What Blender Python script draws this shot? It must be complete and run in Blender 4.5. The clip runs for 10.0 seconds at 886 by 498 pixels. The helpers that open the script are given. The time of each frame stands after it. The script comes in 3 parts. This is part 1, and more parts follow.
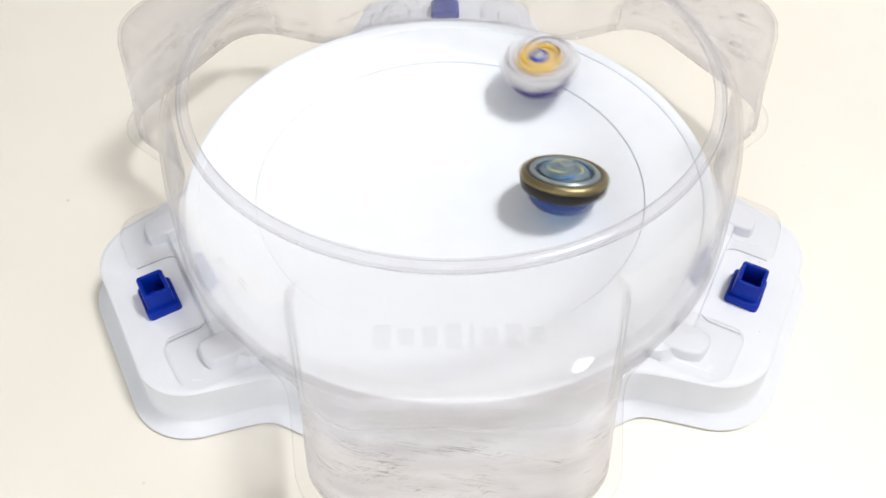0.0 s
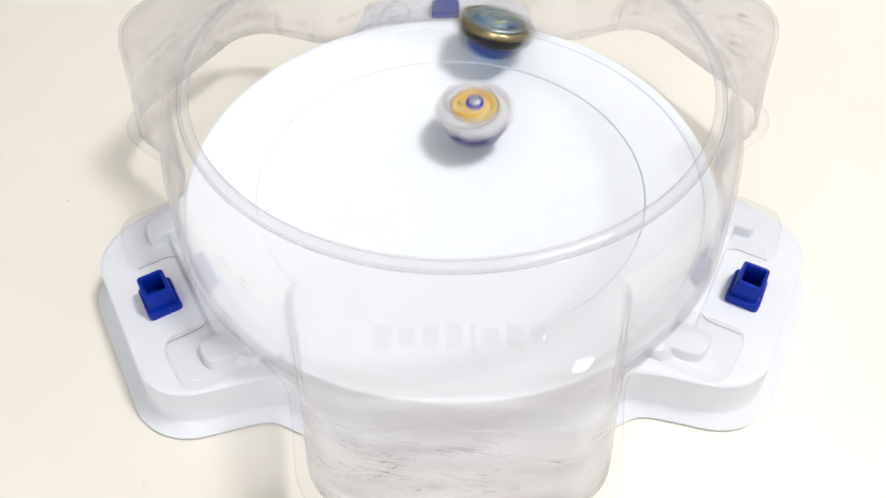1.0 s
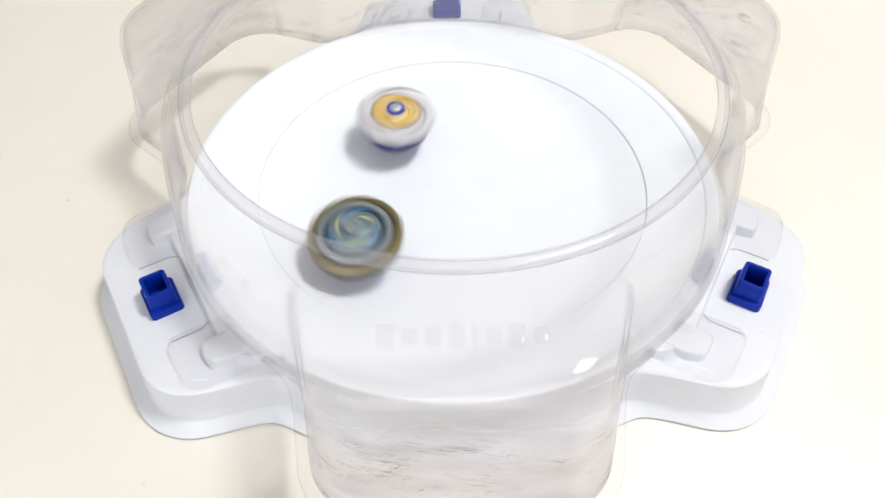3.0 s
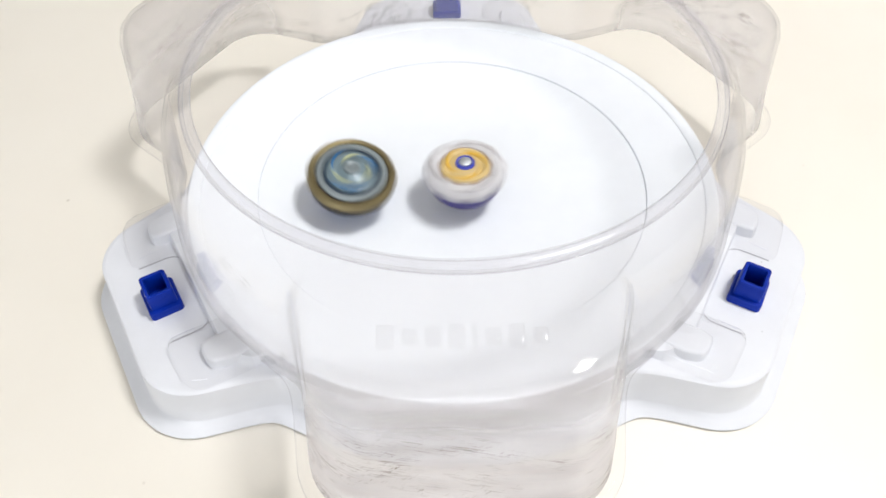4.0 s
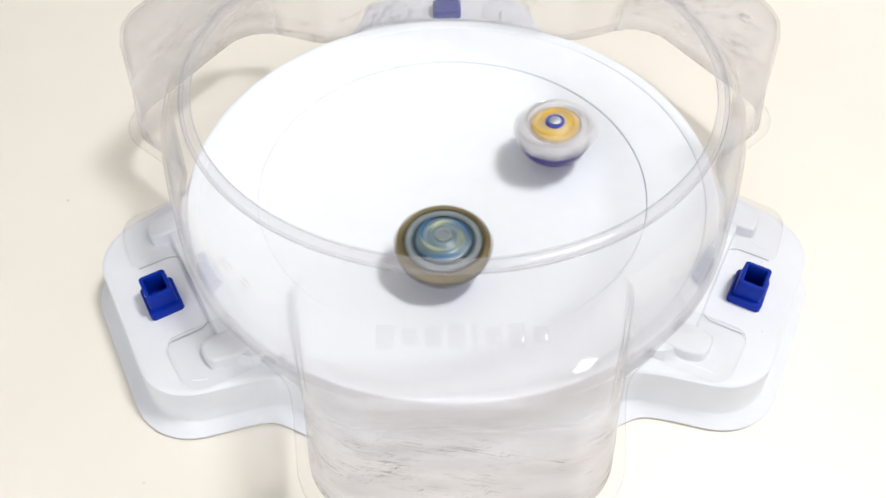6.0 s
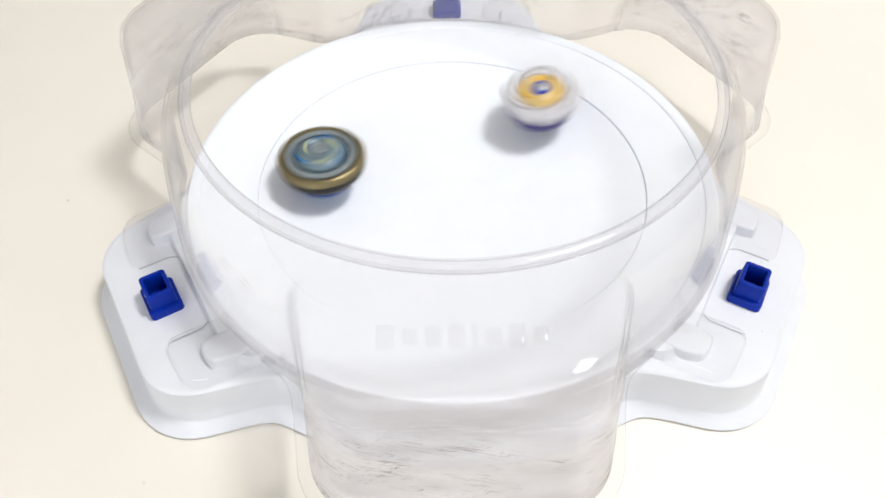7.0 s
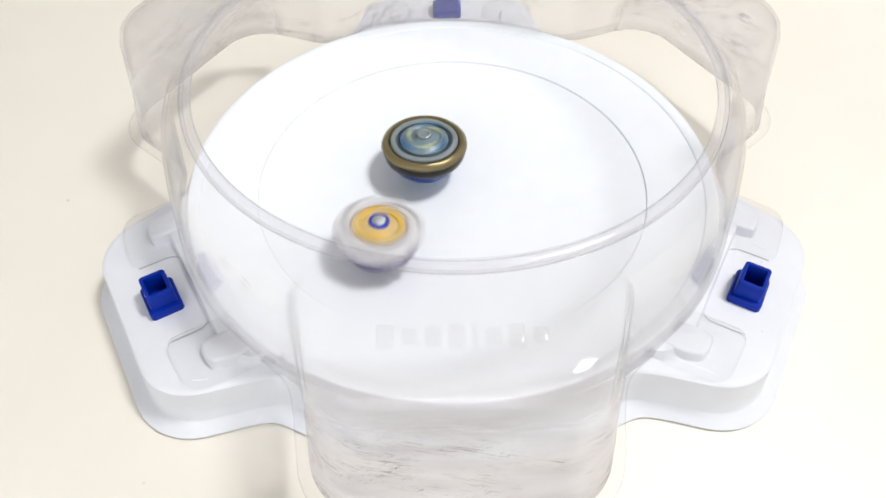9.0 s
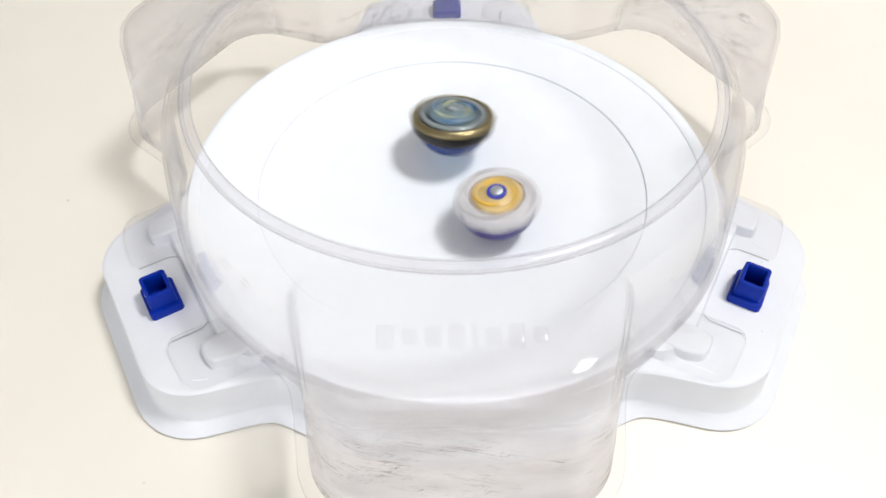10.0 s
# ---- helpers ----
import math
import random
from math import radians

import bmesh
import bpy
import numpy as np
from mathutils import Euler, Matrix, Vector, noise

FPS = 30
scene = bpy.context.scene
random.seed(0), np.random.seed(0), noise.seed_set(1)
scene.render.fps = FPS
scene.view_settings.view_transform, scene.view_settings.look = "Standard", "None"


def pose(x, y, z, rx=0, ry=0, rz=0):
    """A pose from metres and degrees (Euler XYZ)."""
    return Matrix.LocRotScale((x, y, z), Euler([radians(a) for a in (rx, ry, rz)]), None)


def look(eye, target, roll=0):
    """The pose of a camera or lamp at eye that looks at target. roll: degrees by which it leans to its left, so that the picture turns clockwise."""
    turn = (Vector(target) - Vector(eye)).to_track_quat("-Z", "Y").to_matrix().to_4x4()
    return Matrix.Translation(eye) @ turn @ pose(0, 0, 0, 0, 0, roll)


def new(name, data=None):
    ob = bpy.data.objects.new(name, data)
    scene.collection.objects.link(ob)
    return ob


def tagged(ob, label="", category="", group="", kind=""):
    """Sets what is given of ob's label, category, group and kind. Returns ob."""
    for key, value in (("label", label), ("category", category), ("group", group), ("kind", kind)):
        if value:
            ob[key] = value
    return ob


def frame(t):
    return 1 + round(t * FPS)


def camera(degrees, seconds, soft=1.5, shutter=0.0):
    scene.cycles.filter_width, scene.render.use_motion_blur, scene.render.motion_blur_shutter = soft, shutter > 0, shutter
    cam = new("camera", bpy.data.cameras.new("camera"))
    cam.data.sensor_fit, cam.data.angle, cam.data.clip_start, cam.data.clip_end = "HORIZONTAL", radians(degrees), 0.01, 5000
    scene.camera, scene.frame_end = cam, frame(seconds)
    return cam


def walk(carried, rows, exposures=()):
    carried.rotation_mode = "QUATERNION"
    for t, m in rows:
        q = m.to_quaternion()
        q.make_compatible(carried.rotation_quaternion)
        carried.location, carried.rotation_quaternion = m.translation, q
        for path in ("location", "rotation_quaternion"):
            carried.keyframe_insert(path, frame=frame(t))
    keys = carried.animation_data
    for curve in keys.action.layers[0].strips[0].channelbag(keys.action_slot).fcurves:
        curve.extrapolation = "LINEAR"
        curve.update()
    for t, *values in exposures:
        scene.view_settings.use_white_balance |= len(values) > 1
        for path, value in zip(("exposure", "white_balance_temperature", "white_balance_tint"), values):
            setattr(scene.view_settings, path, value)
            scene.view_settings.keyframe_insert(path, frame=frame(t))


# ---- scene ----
# ---- camera: it stands still over the near side of the table ----
UP = 0.036                       # height of the bowl's edge over the table
cam = camera(62.0, 10.0, soft=1.6, shutter=0.6)
EYE = Matrix.Translation((-0.0025, -0.29684, 0.28766 + UP)) @ Matrix.Rotation(0.0096, 4, "Z") @ Matrix.Rotation(0.6926, 4, "X") @ Matrix.Rotation(-0.0054, 4, "Z")
walk(cam, [(0.0, EYE), (10.0, EYE)], exposures=[(0.0, 0.0), (10.0, 0.0)])

# ---- light: a square ceiling panel and a fill lamp in an added window behind the camera, in an unseen white room ----
world = bpy.data.worlds.new("room_air")
world.use_nodes = True
world.node_tree.nodes["Background"].inputs[0].default_value = (0.9, 0.95, 1.0, 1)
world.node_tree.nodes["Background"].inputs[1].default_value = 0.4
scene.world = world
PANEL = Vector((1.06, -0.02, 2.45))
lamp = bpy.data.lights.new("ceiling_panel_light", "AREA")
lamp.shape, lamp.size, lamp.size_y, lamp.energy, lamp.color = "RECTANGLE", 0.46, 0.46, 46.5, (0.985, 0.985, 0.985)
lamp_ob = new("ceiling_panel_light", lamp)
lamp_ob.matrix_world = Matrix.Translation(PANEL - Vector((0, 0, 0.012)))
# added fill lamp that brightens front faces; its window is made up
fill = bpy.data.lights.new("added_window_fill", "AREA")
fill.shape, fill.size, fill.size_y, fill.energy, fill.color = "RECTANGLE", 2.4, 1.5, 29, (0.93, 0.965, 1.0)
fill_ob = new("added_window_fill", fill)
fill_ob.matrix_world = look((-0.9, -2.19, 1.0), (-0.9, 0, 1.0))


# ---- materials ----
def nodes_of(name):
    m = bpy.data.materials.new(name)
    m.use_nodes = True
    nt = m.node_tree
    return m, nt, nt.nodes["Principled BSDF"], nt.nodes["Material Output"]


def node(nt, kind, **values):
    n = nt.nodes.new(kind)
    for k, v in values.items():
        n.inputs[k.replace("_", " ")].default_value = v
    return n


def ramp(nt, src, stops):
    r = nt.nodes.new("ShaderNodeValToRGB")
    while len(r.color_ramp.elements) < len(stops):
        r.color_ramp.elements.new(0.5)
    for e, (p, c) in zip(r.color_ramp.elements, stops):
        e.position, e.color = p, (*c, 1)
    nt.links.new(src, r.inputs[0])
    return r


def object_space(nt, scale=(1, 1, 1)):
    co = nt.nodes.new("ShaderNodeTexCoord")
    mp = nt.nodes.new("ShaderNodeMapping")
    mp.inputs["Scale"].default_value = scale
    nt.links.new(co.outputs["Object"], mp.inputs[0])
    return mp.outputs[0]


def plastic(name, colour, rough=0.35, vary=0.06, grain=900.0, bump=0.02, spread=60.0, metal=0.0, coat=0.0, specks=0.0, solid=1.0, shine=0.5):
    """Moulded plastic or cast metal: slight blotches, fine grain, uneven gloss."""
    m, nt, b, _ = nodes_of(name)
    co = object_space(nt)
    big = node(nt, "ShaderNodeTexNoise", Scale=spread, Detail=4.0)
    fine = node(nt, "ShaderNodeTexNoise", Scale=grain, Detail=3.0)
    for n in (big, fine):
        nt.links.new(co, n.inputs["Vector"])
    lo = tuple(c * (1 - vary) for c in colour)
    hi = tuple(min(1, c * (1 + vary * 0.5)) for c in colour)
    cr = ramp(nt, big.outputs["Fac"], [(0.3, lo), (0.7, hi)])
    colour_out = cr.outputs[0]
    if specks:
        spot = node(nt, "ShaderNodeTexVoronoi", Scale=52.0)
        nt.links.new(co, spot.inputs["Vector"])
        dots = ramp(nt, spot.outputs["Distance"], [(0.020, (0.25, 0.24, 0.23)), (0.036, (1, 1, 1))])
        mix = nt.nodes.new("ShaderNodeMix")
        mix.data_type, mix.blend_type = "RGBA", "MULTIPLY"
        mix.inputs["Factor"].default_value = specks
        nt.links.new(cr.outputs[0], mix.inputs["A"])
        nt.links.new(dots.outputs[0], mix.inputs["B"])
        colour_out = mix.outputs["Result"]
    nt.links.new(colour_out, b.inputs["Base Color"])
    rr = node(nt, "ShaderNodeMapRange", To_Min=max(0.02, rough - 0.08), To_Max=rough + 0.1)
    nt.links.new(fine.outputs["Fac"], rr.inputs[0])
    nt.links.new(rr.outputs[0], b.inputs["Roughness"])
    bp = node(nt, "ShaderNodeBump", Strength=bump, Distance=0.0004)
    nt.links.new(fine.outputs["Fac"], bp.inputs["Height"])
    nt.links.new(bp.outputs[0], b.inputs["Normal"])
    b.inputs["Metallic"].default_value = metal
    b.inputs["Coat Weight"].default_value = coat
    b.inputs["Alpha"].default_value = solid
    b.inputs["Specular IOR Level"].default_value = shine
    return m


def table_top():
    m, nt, b, _ = nodes_of("cream_laminate")
    co = object_space(nt)
    big = node(nt, "ShaderNodeTexNoise", Scale=7.0, Detail=5.0)
    fine = node(nt, "ShaderNodeTexNoise", Scale=1400.0, Detail=2.0)
    spot = node(nt, "ShaderNodeTexVoronoi", Scale=26.0)
    for n in (big, fine, spot):
        nt.links.new(co, n.inputs["Vector"])
    cr = ramp(nt, big.outputs["Fac"], [(0.3, (0.772, 0.730, 0.655)), (0.7, (0.796, 0.757, 0.688))])
    dots = ramp(nt, spot.outputs["Distance"], [(0.018, (0.55, 0.5, 0.45)), (0.034, (1, 1, 1))])
    mix = nt.nodes.new("ShaderNodeMix")
    mix.data_type, mix.blend_type = "RGBA", "MULTIPLY"
    mix.inputs["Factor"].default_value = 0.45
    nt.links.new(cr.outputs[0], mix.inputs["A"])
    nt.links.new(dots.outputs[0], mix.inputs["B"])
    nt.links.new(mix.outputs["Result"], b.inputs["Base Color"])
    b.inputs["Roughness"].default_value = 0.42
    bp = node(nt, "ShaderNodeBump", Strength=0.05, Distance=0.0003)
    nt.links.new(fine.outputs["Fac"], bp.inputs["Height"])
    nt.links.new(bp.outputs[0], b.inputs["Normal"])
    return m


def math_node(nt, operation, a, b=None, c=None):
    n = nt.nodes.new("ShaderNodeMath")
    n.operation = operation
    for k, v in enumerate((a, b, c)):
        if v is None:
            continue
        if isinstance(v, (int, float)):
            n.inputs[k].default_value = v
        else:
            nt.links.new(v, n.inputs[k])
    return n.outputs[0]


def clear_plastic(name, tint, scuffs=1.0, haze=0.005, rough=0.07, sheen=0.6, milk=(0.91, 0.885, 0.895)):
    """Thin clear plastic: light passes, gloss by Fresnel, a milky film and grey-brown rub marks that run along the wall scatter."""
    m, nt, b, out = nodes_of(name)
    nt.nodes.remove(b)
    trans = nt.nodes.new("ShaderNodeBsdfTransparent")
    trans.inputs[0].default_value = (*tint, 1)
    gloss = node(nt, "ShaderNodeBsdfGlossy", Roughness=rough)
    edge = node(nt, "ShaderNodeLayerWeight", Blend=0.5)
    steep = math_node(nt, "POWER", edge.outputs["Facing"], 4.0)
    fres = node(nt, "ShaderNodeMapRange", To_Min=0.035, To_Max=sheen)
    nt.links.new(steep, fres.inputs[0])
    mix = nt.nodes.new("ShaderNodeMixShader")
    nt.links.new(fres.outputs[0], mix.inputs[0])
    nt.links.new(trans.outputs[0], mix.inputs[1])
    nt.links.new(gloss.outputs[0], mix.inputs[2])
    # along the wall, up, and out from the centre
    apart = nt.nodes.new("ShaderNodeSeparateXYZ")
    nt.links.new(object_space(nt), apart.inputs[0])
    x, y, z = apart.outputs[0], apart.outputs[1], apart.outputs[2]
    far = math_node(nt, "SQRT", math_node(nt, "ADD", math_node(nt, "MULTIPLY", x, x), math_node(nt, "MULTIPLY", y, y)))
    along = math_node(nt, "MULTIPLY", math_node(nt, "ARCTAN2", x, math_node(nt, "MULTIPLY", y, -1.0)), 0.17)

    def wall_noise(across, up, detail, roughness=0.6, tilt=0.0):
        co = nt.nodes.new("ShaderNodeCombineXYZ")
        nt.links.new(math_node(nt, "MULTIPLY", along, across), co.inputs[0])
        nt.links.new(math_node(nt, "MULTIPLY", math_node(nt, "MULTIPLY_ADD", along, tilt, z), up), co.inputs[1])
        nt.links.new(math_node(nt, "MULTIPLY", far, 30.0), co.inputs[2])
        n = node(nt, "ShaderNodeTexNoise", Scale=1.0, Detail=detail, Roughness=roughness)
        nt.links.new(co.outputs[0], n.inputs["Vector"])
        return n.outputs["Fac"]

    smear = ramp(nt, wall_noise(24, 170, 5.0, 0.62), [(0.46, (0, 0, 0)), (0.72, (1, 1, 1))]).outputs[0]
    scratch = ramp(nt, wall_noise(110, 900, 6.0, 0.7, 0.3), [(0.53, (0, 0, 0)), (0.64, (1, 1, 1))]).outputs[0]
    fleck = ramp(nt, wall_noise(300, 700, 4.0, 0.7, -0.8), [(0.585, (0, 0, 0)), (0.68, (1, 1, 1))]).outputs[0]
    patch = ramp(nt, wall_noise(26, 40, 3.0), [(0.46, (0, 0, 0)), (0.64, (1, 1, 1))]).outputs[0]
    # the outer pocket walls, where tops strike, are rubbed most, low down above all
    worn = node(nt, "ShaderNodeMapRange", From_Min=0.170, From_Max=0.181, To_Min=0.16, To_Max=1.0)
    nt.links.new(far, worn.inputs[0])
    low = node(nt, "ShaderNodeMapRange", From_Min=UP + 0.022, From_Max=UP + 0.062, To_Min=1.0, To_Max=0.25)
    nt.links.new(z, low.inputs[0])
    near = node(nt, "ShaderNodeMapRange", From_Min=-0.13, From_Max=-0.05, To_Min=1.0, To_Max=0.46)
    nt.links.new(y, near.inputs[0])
    # besides rubbing, this film imitates the haze of walls seen at a slant
    rub_and_slant_haze = math_node(nt, "MULTIPLY", math_node(nt, "MULTIPLY", worn.outputs[0], near.outputs[0]), low.outputs[0])
    marks = math_node(nt, "MULTIPLY", math_node(nt, "MAXIMUM", scratch, fleck), patch)
    struck = node(nt, "ShaderNodeMapRange", From_Min=UP + 0.046, From_Max=UP + 0.060, To_Min=1.0, To_Max=0.0)
    nt.links.new(z, struck.inputs[0])
    marks = math_node(nt, "MULTIPLY", marks, struck.outputs[0])
    dark = math_node(nt, "MULTIPLY", marks, math_node(nt, "MULTIPLY_ADD", worn.outputs[0], 0.50 * scuffs, 0.34 * scuffs))
    # haze painted on the side walls imitates their milky edge-on look
    side = node(nt, "ShaderNodeMapRange", From_Min=0.134, From_Max=0.152, To_Min=0.0, To_Max=0.12 * scuffs)
    nt.links.new(far, side.inputs[0])
    edge_on_haze = math_node(nt, "MULTIPLY", side.outputs[0], struck.outputs[0])
    film = math_node(nt, "MULTIPLY_ADD", rub_and_slant_haze, MILKY * scuffs, haze + 0.010 * scuffs)
    pale = math_node(nt, "MULTIPLY_ADD", math_node(nt, "MULTIPLY", smear, rub_and_slant_haze), 0.24 * scuffs, math_node(nt, "MAXIMUM", film, edge_on_haze))
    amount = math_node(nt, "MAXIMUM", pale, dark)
    tone = math_node(nt, "MULTIPLY_ADD", math_node(nt, "MULTIPLY", smear, worn.outputs[0]), 0.22, marks)
    colour = ramp(nt, tone, [(0.0, milk), (0.30, (0.60, 0.565, 0.555)), (0.95, (0.16, 0.115, 0.08))]).outputs[0]
    dirt = nt.nodes.new("ShaderNodeBsdfDiffuse")
    through_it = nt.nodes.new("ShaderNodeBsdfTranslucent")
    scatter = nt.nodes.new("ShaderNodeMixShader")
    scatter.inputs[0].default_value = 0.45
    for k, n in enumerate((dirt, through_it)):
        nt.links.new(colour, n.inputs[0])
        nt.links.new(n.outputs[0], scatter.inputs[k + 1])
    mix2 = nt.nodes.new("ShaderNodeMixShader")
    nt.links.new(amount, mix2.inputs[0])
    nt.links.new(mix.outputs[0], mix2.inputs[1])
    nt.links.new(scatter.outputs[0], mix2.inputs[2])
    nt.links.new(mix2.outputs[0], out.inputs[0])
    return m


def glow(name, colour, strength):
    m, nt, b, _ = nodes_of(name)
    b.inputs["Emission Color"].default_value = (*colour, 1)
    b.inputs["Emission Strength"].default_value = strength
    return m


MILKY = 0.56                     # share of light scattered where rubbing and painted haze are strongest
# one white plastic: dish lighter, pads darker, imitating light gathered in the dish
WHITE = plastic("white_moulded_plastic", (0.825, 0.856, 0.905), 0.5, 0.02, bump=0.03)
PAD_WHITE_DIM = plastic("speckled_white_plastic_dim", (0.685, 0.697, 0.742), 0.5, 0.03, bump=0.03, specks=0.55)
SLATE = plastic("dark_slate_plastic", (0.025, 0.05, 0.085), 0.4, 0.3, 700, 0.04, 150)
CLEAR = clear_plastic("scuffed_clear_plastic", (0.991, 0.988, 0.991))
CLEAR_CLEAN = clear_plastic("clear_plastic_lug", (0.984, 0.984, 0.988), 0.0, 0.03)
# tint and milky share stand in for refraction in the thick rim
CLEAR_RIM = clear_plastic("thick_clear_rim", (0.966, 0.963, 0.972), 0.0, 0.10, 0.25, 0.42, (0.78, 0.77, 0.80))
CLEAR_LINE = clear_plastic("rim_refraction_line", (0.905, 0.90, 0.912), 0.0, 0.06)
CLEAR_FLANGE = clear_plastic("clear_flange_plastic", (0.994, 0.994, 0.994), 0.0, 0.0, 0.07, 0.08)
CLEAR_HEM = clear_plastic("clear_hem_plastic", (0.96, 0.957, 0.964), 0.0, 0.02)
# the dark tint stands in for shadow in the gap along the plate
SHADED_EDGE = clear_plastic("plate_edge_gap_shade", (0.74, 0.735, 0.76), 0.0, 0.06)
CLEAR_MARK = clear_plastic("moulded_mark_plastic", (0.99, 0.99, 0.995), 0.0, 0.03, 0.12, 0.8)
BLUE = plastic("royal_blue_plastic", (0.0, 0.022, 0.31), 0.42, 0.2, shine=0.2)
TABLE = table_top()
PAINT = plastic("white_wall_paint", (0.80, 0.79, 0.77), 0.8, 0.04, 300, 0.1, 3)
FLOORING = plastic("pale_wood_floor", (0.50, 0.42, 0.33), 0.5, 0.2, 300, 0.1, 6)
GOLD = plastic("antique_gold_metal", (0.245, 0.20, 0.105), 0.32, 0.3, 700, 0.05, 130, 0.85)
DARK = plastic("dark_gunmetal", (0.022, 0.019, 0.018), 0.35, 0.3, 700, 0.05, 130, 0.5)
GREY = plastic("silver_grey_plastic", (0.25, 0.29, 0.305), 0.3, 0.15, 700, 0.04, 150, 0.3)
TEAL = plastic("grey_blue_plastic", (0.16, 0.225, 0.26), 0.4, 0.5, 700, 0.04, 160, 0.1, 0.1)
SKY = plastic("bright_blue_plastic", (0.03, 0.16, 0.38), 0.22, 0.3, 700, 0.04, 160, 0.0, 0.5)
PALE = plastic("pale_yellow_green_plastic", (0.46, 0.50, 0.30), 0.3, 0.3, 700, 0.04, 160)
NAVY = plastic("deep_blue_plastic", (0.003, 0.034, 0.21), 0.25, 0.2)
CYAN = plastic("cyan_plastic", (0.01, 0.30, 0.62), 0.2, 0.2)
MILK = plastic("milky_white_plastic", (0.755, 0.745, 0.77), 0.42, 0.08, 700, 0.03, 160, 0.0, 0.1, 0.0, 0.74)
PEARL = plastic("pearl_grey_plastic", (0.50, 0.48, 0.50), 0.25, 0.12, 700, 0.03, 160, 0.2, 0.4)
AMBER = plastic("amber_yellow_plastic", (0.72, 0.45, 0.06), 0.42, 0.25, 700, 0.03, 150, 0.0, 0.0)
PEACH = plastic("peach_plastic", (0.62, 0.46, 0.20), 0.42, 0.2, 700, 0.03, 150)
PURPLE = plastic("purple_plastic", (0.028, 0.018, 0.17), 0.3, 0.25)
INDIGO = plastic("indigo_plastic", (0.05, 0.07, 0.50), 0.3, 0.2)
TAN = plastic("brown_tan_plastic", (0.36, 0.25, 0.17), 0.4, 0.2, 700, 0.03, 150)
CHROME = plastic("bright_steel", (0.52, 0.55, 0.58), 0.5, 0.1, 700, 0.03, 150, 0.9)


# ---- mesh helpers ----
def part(name, bm, material, parent, label=""):
    me = bpy.data.meshes.new(name)
    bm.normal_update()
    bm.to_mesh(me)
    bm.free()
    for f in me.polygons:
        f.use_smooth = True
    me.set_sharp_from_angle(angle=radians(38))
    me.materials.append(material)
    ob = new(name, me)
    ob.parent = parent
    return tagged(ob, label)


def loft(rings, closed=True, cap_first=False, cap_last=False, bm=None):
    """Faces between successive rings of points with the same count."""
    bm = bm or bmesh.new()
    vs = [[bm.verts.new(p) for p in r] for r in rings]
    n = len(vs[0])
    for a, b in zip(vs, vs[1:]):
        for i in range(n if closed else n - 1):
            j = (i + 1) % n
            bm.faces.new((a[i], a[j], b[j], b[i]))
    if cap_first:
        bm.faces.new(list(reversed(vs[0])))
    if cap_last:
        bm.faces.new(vs[-1])
    return bm


def box(lo, hi, bevel=0.0, segments=2, taper=1.0, open_below=False):
    """A box with rounded edges; taper narrows its top."""
    bm = bmesh.new()
    bmesh.ops.create_cube(bm, size=1)
    mid, size = (Vector(lo) + Vector(hi)) / 2, Vector(hi) - Vector(lo)
    for v in bm.verts:
        k = taper if v.co.z > 0 else 1
        v.co = Vector((v.co.x * size.x * k, v.co.y * size.y * k, v.co.z * size.z)) + mid
    if bevel:
        bmesh.ops.bevel(bm, geom=bm.edges[:], offset=bevel, segments=segments, affect="EDGES", profile=0.5)
    if open_below:
        bm.normal_update()
        bmesh.ops.delete(bm, geom=[f for f in bm.faces if f.normal.z < -0.05], context="FACES")
    return bm


def lathe(profile, count=72, wave=None):
    """A turned body; wave(angle, r, z) may change the radius."""
    rings = []
    for r, z in profile:
        ring = []
        for i in range(count):
            a = math.tau * i / count
            k = wave(a, r, z) if wave else r
            ring.append((k * math.cos(a), k * math.sin(a), z))
        rings.append(ring)
    return loft(rings, True, profile[0][0] < 0.0006, profile[-1][0] < 0.0006)


# ---- the room round the table ----
def slab(name, lo, hi, material, label, category, kind="structure"):
    ob = part(name, box(lo, hi, 0.004), material, None)
    return tagged(ob, label, category, kind=kind)


FLOOR = -0.74
slab("floor", (-2.2, -2.2, FLOOR - 0.1), (2.2, 2.2, FLOOR), FLOORING, "plain pale wood floor of the room", "floor")
slab("ceiling", (-2.2, -2.2, PANEL.z + 0.02), (2.2, 2.2, PANEL.z + 0.12), PAINT, "white painted ceiling over the table", "ceiling")
slab("wall_north", (-2.2, 2.2, FLOOR), (2.2, 2.3, PANEL.z + 0.02), PAINT, "plain white painted wall", "wall")
# opening and frame are made up to hold the fill lamp
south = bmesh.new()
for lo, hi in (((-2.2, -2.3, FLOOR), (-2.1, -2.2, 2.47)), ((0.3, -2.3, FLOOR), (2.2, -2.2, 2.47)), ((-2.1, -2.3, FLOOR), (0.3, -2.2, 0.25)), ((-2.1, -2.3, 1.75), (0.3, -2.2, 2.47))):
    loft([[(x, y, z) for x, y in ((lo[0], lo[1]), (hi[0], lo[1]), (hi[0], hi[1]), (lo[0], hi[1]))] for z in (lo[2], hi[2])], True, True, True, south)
tagged(part("wall_south", south, PAINT, None), "white painted wall with an opening added for the fill lamp", "wall", kind="structure")
window = tagged(new("added_window_1"), "unseen window with a plain white frame, added round the fill lamp", "window", kind="structure")
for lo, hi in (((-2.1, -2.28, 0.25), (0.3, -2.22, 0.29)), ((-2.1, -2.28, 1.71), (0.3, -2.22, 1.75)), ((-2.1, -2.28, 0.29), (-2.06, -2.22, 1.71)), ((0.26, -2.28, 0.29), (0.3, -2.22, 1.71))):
    part("added_window_frame", box(lo, hi, 0.004), PAINT, window)
